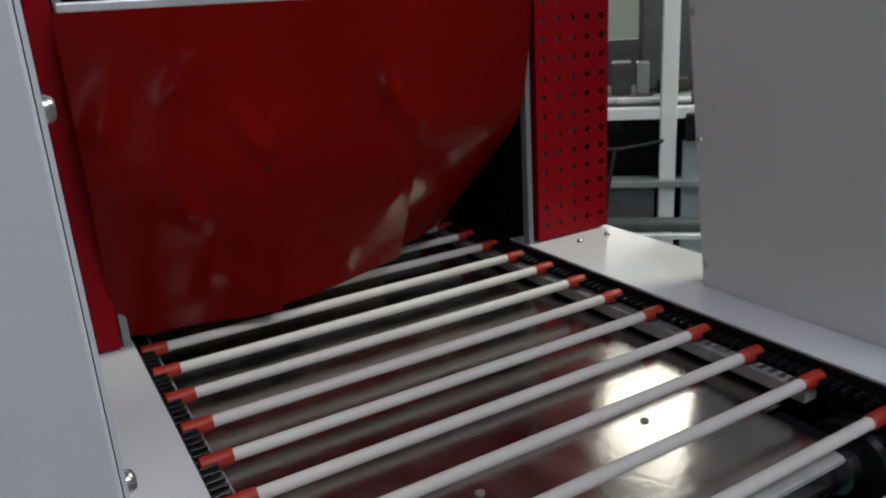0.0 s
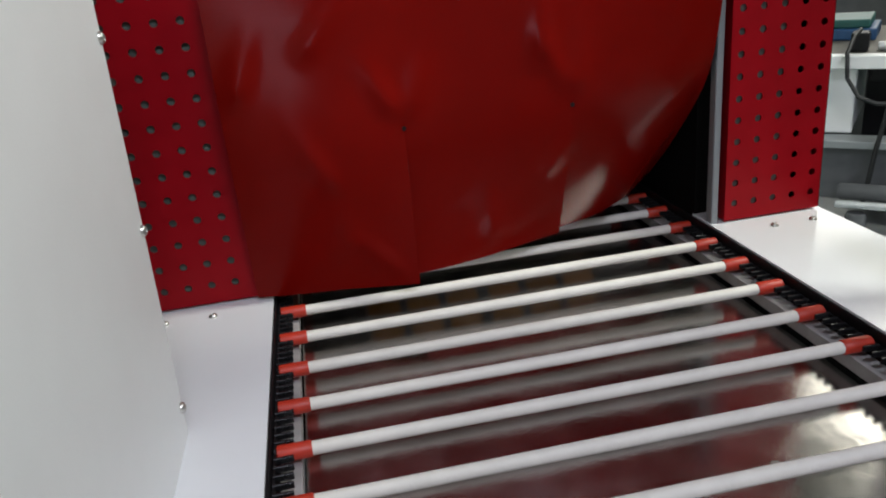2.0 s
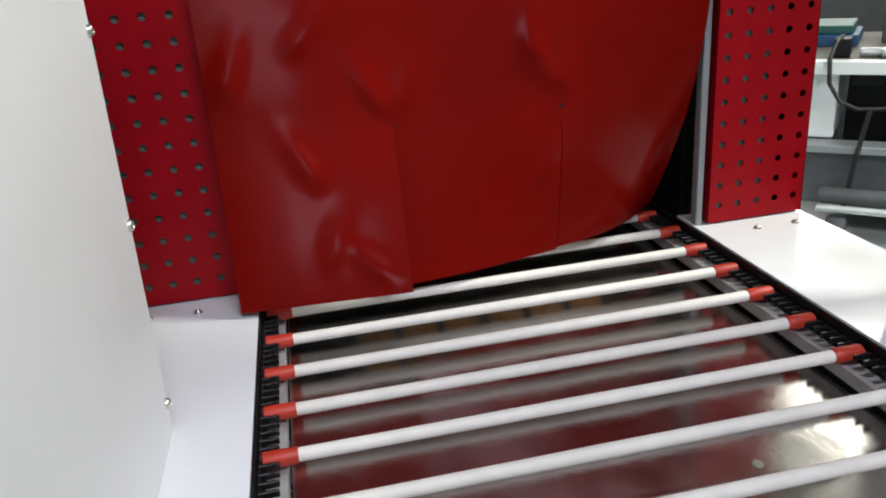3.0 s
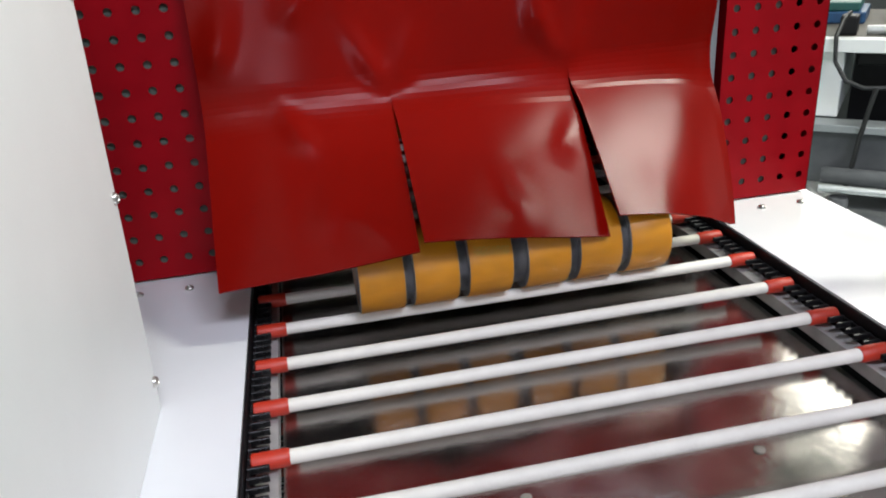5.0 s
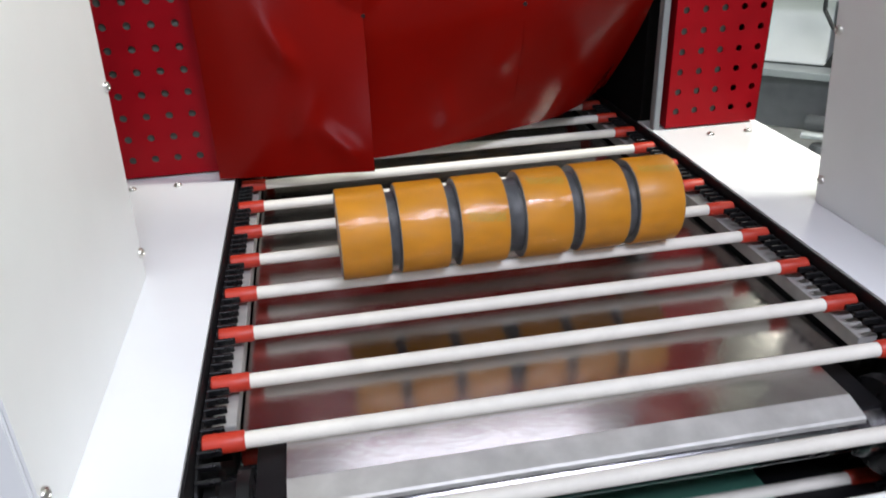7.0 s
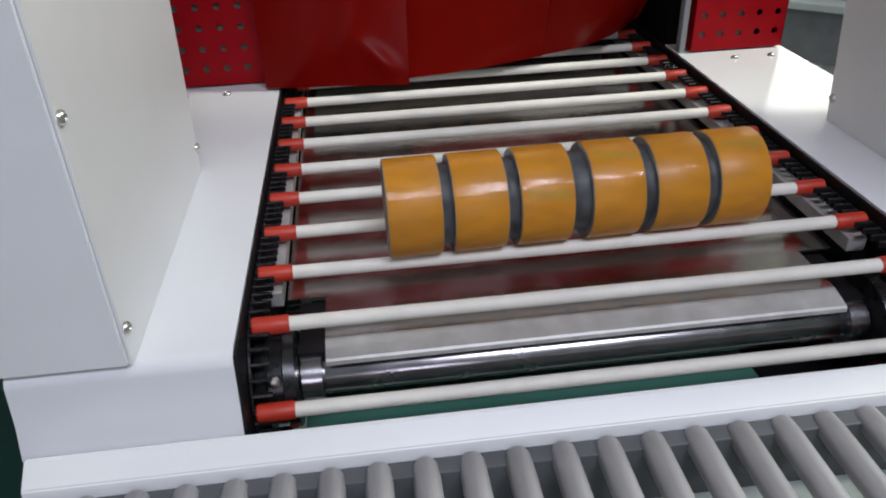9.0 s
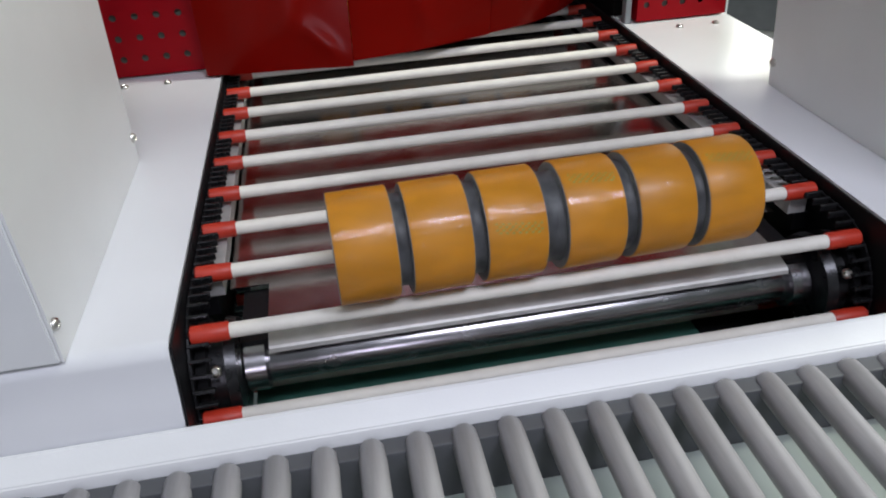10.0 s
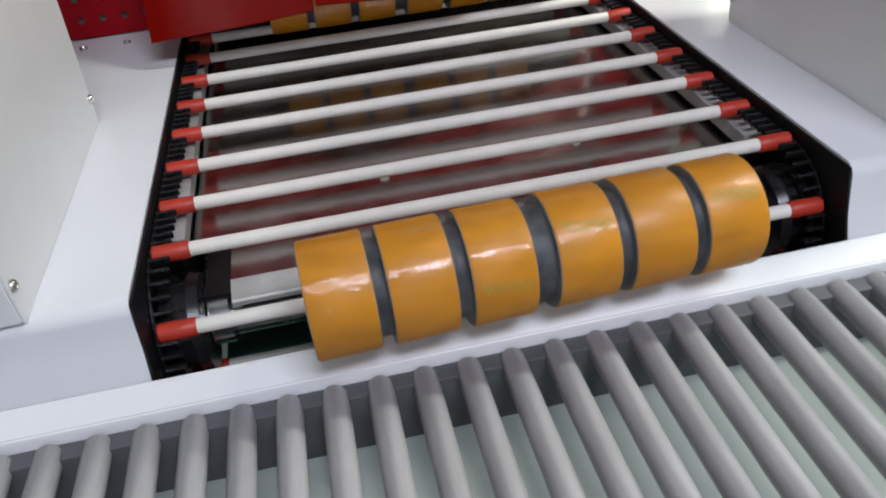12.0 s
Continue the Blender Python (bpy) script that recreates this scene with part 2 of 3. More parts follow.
def table_side(side):
    """One half of the outlet table: a bent sheet with a rolled front edge."""
    x0, x1 = sorted((side * 0.307, side * 0.478))
    out = [(0.70, Z - 0.004), (0.70, Z)]
    for k in range(9):
        a = math.pi / 2 * k / 8
        out.append((0.014 - 0.014 * math.sin(a), Z - 0.014 + 0.014 * math.cos(a)))
    out += [(-0.006, Z - 0.045), (-0.014, Z - 0.068), (-0.014, Z - 0.30), (-0.010, Z - 0.30), (-0.010, Z - 0.068), (0.003, Z - 0.02), (0.012, Z - 0.006), (0.02, Z - 0.004)]
    ob = part("table", prism(bmesh.new(), out, x0, x1), TABLE, tunnel, "glossy white sheet metal table", True)
    for x in (0.381, 0.4395):
        screw(ob, pose(side * x, 0.608, Z))
    return ob


def hood_wall(side):
    """A hollow side cover; its far edge leans back."""
    xi, xo = 0.381, 0.480
    bm = bmesh.new()
    prism(bm, [(0.000, Z + 0.0004), (0.000, Z + 0.80), (0.450, Z + 0.80), (0.3535, Z + 0.0004)], side * (xi + 0.002), side * xo)
    bmesh.ops.bevel(bm, geom=bm.edges[:], offset=0.0015, segments=2, affect="EDGES")
    ob = part("side_cover", bm, WHITE, tunnel, "white powder-coated side cover")
    bm = bmesh.new()
    prism(bm, [(0.0015, Z + 0.0006), (0.0015, Z + 0.797), (0.447, Z + 0.797), (0.3525, Z + 0.0006)], side * (xi - 0.0005), side * (xi + 0.0015))
    inner = part("inner_panel", bm, WHITE, ob)
    for z, yn in ((0.0294, 0.008), (0.196, 0.008), (0.356, 0.008), (0.516, 0.008)):
        turn = -90 * side
        screw(inner, pose(side * 0.3805, yn, Z + z + 0.002, 0, turn, 0))
        screw(inner, pose(side * 0.3805, 0.3455 + 0.12 * z, Z + z, 0, turn, 0))
    return ob


def perforated(x0, x1, z0, z1, y, cols, rows, pitch, cx, cz, r=0.0049):
    """A panel with real round holes in square cells, and bent side flanges."""
    bm = bmesh.new()
    depth = 0.0018
    xs = [cx + (k - 0.5) * pitch for k in range(cols + 1)]
    zs = [cz + (k - 0.5) * pitch for k in range(rows + 1)]

    def quad(a, b, c, d):
        bm.faces.new([bm.verts.new(p) for p in (a, b, c, d)])

    for i in range(cols):
        for j in range(rows):
            mx, mz = (xs[i] + xs[i + 1]) / 2, (zs[j] + zs[j + 1]) / 2
            n = 12
            inner, outer, deep = [], [], []
            for k in range(n):
                a = 2 * math.pi * (k + 0.5) / n
                c, s = math.cos(a), math.sin(a)
                q = pitch / 2 / max(abs(c), abs(s))
                inner.append(bm.verts.new((mx + r * c, y, mz + r * s)))
                deep.append(bm.verts.new((mx + r * c, y + depth, mz + r * s)))
                outer.append(bm.verts.new((mx + q * c, y, mz + q * s)))
            for k in range(n):
                l = (k + 1) % n
                bm.faces.new((inner[k], inner[l], outer[l], outer[k]))
                bm.faces.new((inner[k], inner[l], deep[l], deep[k]))
            for k, (dx, dz) in zip((1, 4, 7, 10), ((1, 1), (-1, 1), (-1, -1), (1, -1))):
                corner = bm.verts.new((mx + dx * pitch / 2, y, mz + dz * pitch / 2))
                l = (k + 1) % n
                # the corner between two rim points
                for a in range(n):
                    b = (a + 1) % n
                    pa, pb = outer[a].co, outer[b].co
                    if abs(pa.x - pb.x) > 1e-6 and abs(pa.z - pb.z) > 1e-6 and (pa.x - mx) * dx > 0 and (pa.z - mz) * dz > 0 and (pb.x - mx) * dx > 0 and (pb.z - mz) * dz > 0:
                        bm.faces.new((outer[a], outer[b], corner))
    # margins
    quad((x0, y, z0), (xs[0], y, z0), (xs[0], y, z1), (x0, y, z1))
    quad((xs[-1], y, z0), (x1, y, z0), (x1, y, z1), (xs[-1], y, z1))
    quad((xs[0], y, z0), (xs[-1], y, z0), (xs[-1], y, zs[0]), (xs[0], y, zs[0]))
    quad((xs[0], y, zs[-1]), (xs[-1], y, zs[-1]), (xs[-1], y, z1), (xs[0], y, z1))
    # flanges
    for x in (x0, x1):
        quad((x, y, z0), (x, y + 0.03, z0), (x, y + 0.03, z1), (x, y, z1))
    quad((x0, y, z0), (x1, y, z0), (x1, y + 0.03, z0), (x0, y + 0.03, z0))
    bmesh.ops.remove_doubles(bm, verts=bm.verts[:], dist=0.00005)
    return bm


PLATE_Y = 0.6455
for side in (-1, 1):
    table_side(side)
    hood_wall(side)
    if side > 0:
        x0, x1, cx = 0.327, 0.4725, 0.3414
    else:
        x0, x1, cx = -0.484, -0.322, -0.4690
    p = part("perforated_panel", perforated(x0, x1, Z + 0.003, Z + 0.78, PLATE_Y, 5, 26, 0.0294, cx, Z + 0.0275), RED, tunnel, "red perforated sheet panel")
    part("backing", box(x0 + 0.002, x1 - (0.058 if side > 0 else 0.002), PLATE_Y + 0.005, PLATE_Y + 0.019, Z + 0.004, Z + 0.78), BACKING, p)
    # added black strip: paints the dark seen through the outer hole columns
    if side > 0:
        part("backing", box(x1 - 0.0575, x1 - 0.002, PLATE_Y + 0.020, PLATE_Y + 0.028, Z + 0.004, Z + 0.78), UNLIT, p)
    part("edge_channel", box(*sorted((side * 0.3095, side * 0.3195)), PLATE_Y + 0.004, PLATE_Y + 0.02, Z - 0.01, Z + 0.78, 0.002), GREY, tunnel, "bare galvanised edge channel")
    # inner walls coloured near black for the tunnel's shade
    part("tunnel_wall", box(*sorted((side * 0.309, side * 0.345)), PLATE_Y + 0.052, 2.1, Z - 0.25, Z + 0.62), UNLIT, tunnel)
    part("chain_guard", box(*sorted((side * 0.3065, side * 0.3045)), 0.004, 2.1, Z - 0.16, Z - 0.0025), BLACK, tunnel, "black inner chain guard")
    bm = prism(bmesh.new(), [(0.0035, Z - 0.160), (0.0035, Z - 0.004), (0.001, Z - 0.016), (-0.006, Z - 0.045), (-0.0135, Z - 0.068), (-0.0150, Z - 0.160)], side * 0.3045, side * 0.3065)
    part("guard_end", bm, BLACK, tunnel)
    part("wear_strip", box(*sorted((side * 0.2795, side * 0.2990)), 0.125, 2.1, Z - 0.044, Z - 0.0285, 0.001), RAIL, tunnel, "worn grey chain wear strip")
    part("chain_rail", box(*sorted((side * 0.2875, side * 0.3035)), 0.125, 2.1, Z - 0.064, Z - 0.0445), BLACK, tunnel)
# roof, bottom and end below use the same painted-in darkness
part("tunnel_roof", box(-0.345, 0.345, PLATE_Y + 0.052, 2.1, Z + 0.62, Z + 0.66), UNLIT, tunnel)
for side in (-1, 1):
    part("casing_side", box(*sorted((side * 0.440, side * 0.468)), PLATE_Y + 0.052, 2.12, Z - 0.298, Z + 0.778, 0.003), WHITE, tunnel, "white outer casing sheet")
part("casing_top", box(-0.468, 0.468, PLATE_Y + 0.052, 2.12, Z + 0.7785, Z + 0.80, 0.003), WHITE, tunnel, "white outer casing sheet")
part("casing_end", box(-0.439, 0.439, 2.1205, 2.14, Z - 0.298, Z + 0.778, 0.003), WHITE, tunnel, "white outer casing sheet")
part("tunnel_bottom", box(-0.345, 0.345, PLATE_Y + 0.1, 2.1, Z - 0.30, Z - 0.26), UNLIT, tunnel)
part("tunnel_end", box(-0.345, 0.345, 2.1, 2.12, Z - 0.30, Z + 0.66), UNLIT, tunnel)
part("head_panel", box(-0.321, 0.326, PLATE_Y + 0.002, PLATE_Y + 0.03, Z + 0.43, Z + 0.80), HEAD, tunnel, "glossy white sheet panel over the outlet")
part("curtain_clamp", box(-0.320, 0.318, PLATE_Y - 0.024, PLATE_Y - 0.010, Z + 0.392, Z + 0.410, 0.002), ALU, tunnel, "bright metal strip that holds the curtain")
part("body", box(-0.478, 0.478, 0.45, 2.1, 0.10, Z - 0.30), WHITE, tunnel, "white machine body")

# stainless tray under the rods
bm = bmesh.new()
TRAY = Z - 0.051
prism(bm, [(0.145, TRAY), (2.05, TRAY), (2.05, TRAY - 0.0015), (0.145, TRAY - 0.0015)], -0.2785, 0.2785)
tray = part("tray", bm, STEEL, tunnel, "shiny stainless steel drip tray")
bm = bmesh.new()
prism(bm, [(0.1449, TRAY - 0.0015), (0.1449, TRAY), (0.0791, TRAY), (0.0791, TRAY - 0.0015)], -0.2416, 0.2416)
part("tongue", bm, STEEL, tray)
bm = bmesh.new()
prism(bm, [(0.0790, TRAY - 0.0015), (0.0790, TRAY), (0.0765, TRAY - 0.0002), (0.0555, TRAY - 0.0052), (0.0535, TRAY - 0.0070), (0.0530, TRAY - 0.0110), (0.0545, TRAY - 0.0110), (0.0560, TRAY - 0.0070), (0.0765, TRAY - 0.0018)], -0.2416, 0.2416)
part("lip", bm, LIP, tray, "pale worn folded tray lip")
for x, y in ((0.130, 0.208), (-0.082, 0.205)):
    bm = bmesh.new()
    lathe(bm, [(0, 0.005), (0.0015, 0.005), (0.003, 0.003)], 12, "z", (x, y, TRAY))
    part("rivet", bm, CORE, tray)

# front cross bar
bm = bmesh.new()
prism(bm, [(-0.0160, Z - 0.066), (-0.0160, Z - 0.13), (-0.0400, Z - 0.13), (-0.0410, Z - 0.084), (-0.0390, Z - 0.078), (-0.0200, Z - 0.065)], -0.474, 0.474)
bmesh.ops.bevel(bm, geom=bm.edges[:], offset=0.0012, segments=2, affect="EDGES")
part("front_bar", bm, WHITE, tunnel, "white sheet metal front bar", True)

# drive shaft and sprockets at the turn
AX_Z = ROD_Z - TURN_R
bm = bmesh.new()
lathe(bm, [(-0.268, 0.016), (-0.262, 0.0180), (0.262, 0.0180), (0.268, 0.016)], 36, "x", (0, 0.069, Z - 0.0835))
shaft = part("drive_shaft", bm, CHROME, tunnel, "polished steel drive shaft", True)
for side in (-1, 1):
    bm = bmesh.new()
    a, b = sorted((side * 0.266, side * 0.3035))
    w = (b - a)
    lathe(bm, [(a, 0.030), (a + 0.002, 0.044), (a + w * 0.3, 0.046), (a + w * 0.34, 0.040), (a + w * 0.66, 0.040), (a + w * 0.7, 0.046), (b - 0.002, 0.044), (b, 0.030)], 28, "x", (0, 0.069, Z - 0.0835))
    hub = part("sprocket", bm, CHAIN, shaft, "dark oily steel sprocket", True)
    bm = bmesh.new()
    lathe(bm, [(side * 0.246, 0.0205), (side * 0.2465, 0.0240), (side * 0.2645, 0.0240), (side * 0.2655, 0.0220)], 32, "x", (0, 0.069, Z - 0.0835))
    part("clamp_collar", bm, CHROME, shaft, "bright steel clamp collar", True)
    screw(hub, pose(side * 0.284, 0.030, Z - 0.054, 50, 0, 0))

# dark guards in the gap under the turn, and a green plate below it
part("drip_plate", box(-0.272, 0.190, -0.012, 0.300, Z - 0.164, Z - 0.161), DRIP, tunnel, "green painted sheet plate under the drive shaft")
part("gap_guard", box(0.1905, 0.3035, -0.012, 0.300, Z - 0.166, Z - 0.160), BLACK, tunnel)
part("gap_guard", box(-0.2660, -0.2420, 0.066, 0.1440, Z - 0.080, Z - 0.056), BLACK, tunnel)
part("gap_guard", box(0.2420, 0.2660, 0.066, 0.1440, Z - 0.080, Z - 0.056), BLACK, tunnel)


# ---- curtain ----
SLIT_L, SLIT_R = -0.117, 0.098
CX0, CX1, CTOP, CLEN = -0.325, 0.306, 0.400, 0.396
CY, THICK = 0.622, 0.0022
HEAD_LEN, BEND_LEN, BENDS = 0.165, 0.056, 8   # plain upper sheet, then narrow bands in which a lifted flap bends
# name, sides of the flap, lean of the hanging sheet at evenly spaced places across it
STRIPS = (("left", CX0, SLIT_L, (-4, -1, 5)), ("middle", SLIT_L, SLIT_R, (0, -4, -10)), ("right", SLIT_R, CX1, (-11, -15, -20, -27)))
HEAD_REST, REST = 4.0, (0.0, -5.0, -13.0)
# time, lean of the upper sheet and of the left, middle and right flap, in degrees out of the tunnel
SWAY = [(0.0, 4, -11, -16, -30), (0.2, 5, -12, -19, -36), (0.5, 5, -4, -7, -28), (1.0, 4, -2, -8, -22), (1.5, 4, 0, -7, -22), (2.0, 4, -3, -12, -23),
        (2.5, 4, 9.5, -8, -16), (3.0, 4, 15, 1, -7), (3.2, 4, 16, 3, -3), (3.6, 5, 21, 18, 14), (4.0, 6, 31, 33, 31), (4.5, 8, 40, 44, 42),
        (4.8, 8, 45, 48, 46), (5.0, 8, 47, 50, 48), (5.3, 8, 52, 55, 53), (5.5, 8, 55, 60, 57), (5.7, 8, 55, 58, 48), (5.8, 7, 44, 48, 26),
        (5.9, 6, 26, 24, -6), (6.0, 5, 11, 7, -19), (6.2, 4, 7, -1, -18), (6.5, 4, 5, -12, -17), (7.0, 4, 4, -12, -20), (9.0, 4, 3, -7, -15),
        (11.0, 4, 5, -3, -11), (11.2, 4, 8, 5, -2), (11.5, 6, 25, 27, 22), (11.8, 8, 32, 34, 28), (12.0, 8, 35, 37, 31)]
# ridges pressed into the sheet: foot x, foot height, lean, size
CREASES = [(SLIT_L, 0.205, -0.45, 0.0060), (SLIT_L, 0.205, 0.40, 0.0055), (SLIT_R, 0.205, 0.20, 0.0050), (SLIT_R, 0.215, -0.5, 0.0040),
           (-0.205, 0.130, -0.45, 0.0055), (CX0 + 0.012, 0.240, 0.35, 0.0060), (0.060, 0.245, 0.05, 0.0060), (-0.235, 0.285, 0.7, 0.0050),
           (-0.22, 0.030, 0.35, 0.0035), (SLIT_L - 0.01, 0.010, -0.8, 0.0035), (0.055, 0.090, 0.5, 0.0035), (0.0, 0.015, -0.2, 0.0025)]
DOWN = np.concatenate([np.linspace(0, HEAD_LEN, 31), HEAD_LEN + np.linspace(0, BEND_LEN, 2 * BENDS + 1)[1:], np.linspace(HEAD_LEN + BEND_LEN, CLEN, 37)[1:]])
FIRST = [0] + [30 + 2 * k for k in range(BENDS + 1)] + [30 + 2 * BENDS + 36]   # rows of points on which the pieces meet


def hanging_sheet():
    """Points of the three flaps and the sheet over them as they hang: rows down, columns across."""
    out, x_end = [], None
    for name, x0, x1, lean in STRIPS:
        u = np.linspace(x0, x1, 25)
        m = np.interp(u, np.linspace(x0, x1, len(lean)), lean)
        head = HEAD_REST - 14 * np.clip((u - 0.02) / 0.28, 0, 1) ** 2
        blend = np.clip((DOWN - HEAD_LEN + 0.03) / (BEND_LEN + 0.06), 0, 1)
        blend = blend * blend * (3 - 2 * blend)
        ang = np.radians(head[None, :] + (m - head)[None, :] * blend[:, None])
        mid, step = (ang[1:] + ang[:-1]) / 2, np.diff(DOWN)[:, None]
        zero = np.zeros((1, len(u)))
        y = -np.vstack([zero, np.cumsum(np.sin(mid) * step, axis=0)])
        z = CTOP - np.vstack([zero, np.cumsum(np.cos(mid) * step, axis=0)])
        du = u[1] - u[0]
        dx = np.sqrt(np.clip(du * du - np.diff(y, axis=1) ** 2 - np.diff(z, axis=1) ** 2, (0.3 * du) ** 2, None))
        start = np.full((len(DOWN), 1), x0) if x_end is None else (x_end + np.clip((DOWN - 0.199) * 0.03, 0, 0.0015))[:, None]
        x = np.hstack([start, start + np.cumsum(dx, axis=1)])
        x_end = x[:, -1]
        uu, zz = np.meshgrid(u, CTOP - DOWN)
        d = 0.0040 * np.sin(13 * uu + 3 * zz + 0.6) + 0.0018 * np.sin(27 * uu - 9 * zz) + 0.0008 * np.sin(31 * zz + 9 * uu)
        for cx, cz, tilt, size in CREASES:
            rx, rz = uu - cx, zz - cz
            along, across = rx * math.sin(tilt) + rz * math.cos(tilt), rx * math.cos(tilt) - rz * math.sin(tilt)
            d -= size * np.clip(along / 0.03, 0, 1) * np.exp(-(across / 0.013) ** 2 - ((along - 0.04) / 0.045) ** 2)
        out.append(np.stack([x, y + d * np.clip((CTOP - zz) / 0.06, 0, 1), z], axis=2))
    return out


def sheet_piece(name, grid, facing, lip, sides, hem, parent):
    """A stretch of the sheet with a front, a back, rims on its free edges and a lip tucked behind the piece above."""
    if lip:
        top = grid[0] + (grid[0] - grid[1]) / np.linalg.norm(grid[0] - grid[1], axis=1, keepdims=True) * 0.0025 + facing[0] * 0.0004
        grid, facing = np.vstack([top[None], grid]), np.vstack([facing[:1], facing])
    nr, nc = grid.shape[:2]
    front, rear = grid - facing * THICK / 2, grid + facing * THICK / 2
    verts = [tuple(p) for layer in (front, rear) for p in layer.reshape(-1, 3)]
    norms = [tuple(n) for layer in (-facing, facing) for n in layer.reshape(-1, 3)]
    faces = []
    for i in range(nr - 1):
        for j in range(nc - 1):
            a = i * nc + j
            faces.append((a, a + nc, a + nc + 1, a + 1))
            b = a + nr * nc
            faces.append((b, b + 1, b + nc + 1, b + nc))
    edges = [([i * nc for i in range(nr)], 1), ([i * nc + nc - 1 for i in range(nr)], -1)] if sides else []
    if hem:
        edges.append(([(nr - 1) * nc + j for j in range(nc)], -nc))
    for line, inner in edges:
        ends = []
        for a in line:
            outward = tuple((Vector(verts[a]) - Vector(verts[a + inner])).normalized())
            ends.append(len(verts))
            verts += [verts[a], verts[a + nr * nc]]
            norms += [outward, outward]
        for p, q in zip(ends, ends[1:]):
            faces.append((p, p + 1, q + 1, q))
    me = bpy.data.meshes.new(name)
    me.from_pydata(verts, [], faces)
    me.materials.append(CURTAIN)
    for p in me.polygons:
        p.use_smooth = True
    me.normals_split_custom_set_from_vertices(norms)
    ob = new(name, me)
    ob.parent = parent
    return ob


def build_curtain():
    cur = empty("curtain", pose(0, CY, Z), "glossy red silicone strip curtain with two slits", "curtain")
    grids, facing = hanging_sheet(), []
    for g in grids:
        n = np.cross(np.gradient(g, axis=1), np.gradient(g, axis=0))
        facing.append(n / np.linalg.norm(n, axis=2, keepdims=True))
    for a, b in zip(facing, facing[1:]):   # one slope on both sides of the seams above the slits
        rows = FIRST[5]
        both = a[:rows, -1] + b[:rows, 0]
        a[:rows, -1] = b[:rows, 0] = both / np.linalg.norm(both, axis=1, keepdims=True)
    end = FIRST[1] + 1
    whole = np.hstack([grids[0][:end], grids[1][:end, 1:], grids[2][:end, 1:]])
    slopes = np.hstack([facing[0][:end], facing[1][:end, 1:], facing[2][:end, 1:]])
    head = sheet_piece("header", whole, slopes, False, True, False, cur)
    for k in (0, 1):
        p, n = grids[k][FIRST[1], -1], facing[k][FIRST[1], -1]
        bm = bmesh.new()
        lathe(bm, [(-0.0006, 0.0028), (0.0006, 0.0028)], 12, "y", tuple(np.array((p[0], p[1], CTOP - 0.197)) - n * 0.0016 + np.array((0, grids[k][FIRST[5], -1][1] - p[1], 0))))
        part("slit_hole", bm, BLACK, cur, "round punched end of a slit")
    flaps = []
    for k in range(3):
        chain = []
        for row in range(1, BENDS + 2):
            a, b = FIRST[row], FIRST[row + 1]
            last = row == BENDS + 1
            ob = sheet_piece("flap" if last else "flap_fold", grids[k][a:b + 1], facing[k][a:b + 1], True, last, last, cur)
            p, q = Vector(grids[k][a, 2]), Vector(grids[k][a, -3])
            chain.append((ob, (p + q) / 2, ((q - p).normalized() + Vector((2.5, 0, 0))).normalized()))
        flaps.append(chain)
    return head, flaps


HEADER, FLAPS = build_curtain()


# ---- conveyor rods and chains ----
def on_chain(s):
    """Place along the chain: y, z and tilt at the way s, which falls as the chain runs out."""
    if s >= TURN_Y:
        return s, ROD_Z, 0.0
    a = (TURN_Y - s) / TURN_R
    if a <= math.pi:
        return TURN_Y - TURN_R * math.sin(a), ROD_Z - TURN_R * (1 - math.cos(a)), math.degrees(a)
    return TURN_Y + (a - math.pi) * TURN_R, ROD_Z - 2 * TURN_R, 180.0


def chain_rows(s0, x=0.0, dt=0.25):
    rows = []
    for k in range(int(12 / dt) + 1):
        t = k * dt
        y, z, a = on_chain(s0 - float(np.interp(t, [r[0] for r in TRAVEL], [r[1] for r in TRAVEL])))
        rows.append((t, pose(x, y, z, a, 0, 0)))
    return rows


def build_rod():
    rod = empty("conveyor_rod", pose(0, 0, 0), "white sleeved conveyor rod with red end caps", "conveyor rod", "rods of the chain conveyor")
    bm = bmesh.new()
    lathe(bm, [(-0.2725, 0.0062), (-0.272, 0.0066), (-0.14, 0.0064), (0, 0.0067), (0.15, 0.0064), (0.272, 0.0066), (0.2725, 0.0062)], 16)
    part("sleeve", bm, SLEEVE, rod, "white silicone sleeve", True)
    for side in (-1, 1):
        bm = bmesh.new()
        pr = [(0.268, 0.0072), (0.2695, 0.0080), (0.285, 0.0082), (0.2990, 0.0080), (0.3000, 0.0072)]
        lathe(bm, [(side * a, r) for a, r in pr], 16)
        part("end_cap", bm, CAP, rod, "red silicone end cap", True)
        bm = bmesh.new()
        lathe(bm, [(side * 0.2995, 0.0030), (side * 0.3030, 0.0030)], 10)
        part("pin", bm, CHAIN, rod)
    return rod


ROD = build_rod()
S_START = 0.5831
RODS = [(ROD, S_START + PITCH * 16)]
for k in range(-9, 16):
    RODS.append((copy_thing(ROD, pose(0, 0, 0)), S_START + PITCH * k))


def link_mesh():
    bm = bmesh.new()
    add_box(bm, -0.0015, 0.0172, -0.0017, 0.0017, -0.0035, 0.0030, 0.0007, 1)
    add_box(bm, 0.0150, 0.0170, -0.0064, 0.0064, -0.0055, 0.0015)
    return mesh("link", bm, CHAIN)


LINK = link_mesh()
LINKS = []
for side in (-1, 1):
    chain = empty("conveyor_chain", pose(0, 0, 0), "black oily roller chain on its rail", "chain", "chains of the conveyor")
    k = 0
    s = -0.22
    while s < 0.70 + SPEED * 12:
        ob = new("link", LINK)
        ob.parent = chain
        LINKS.append((ob, s + 0.0063, side))
        s += 0.0127


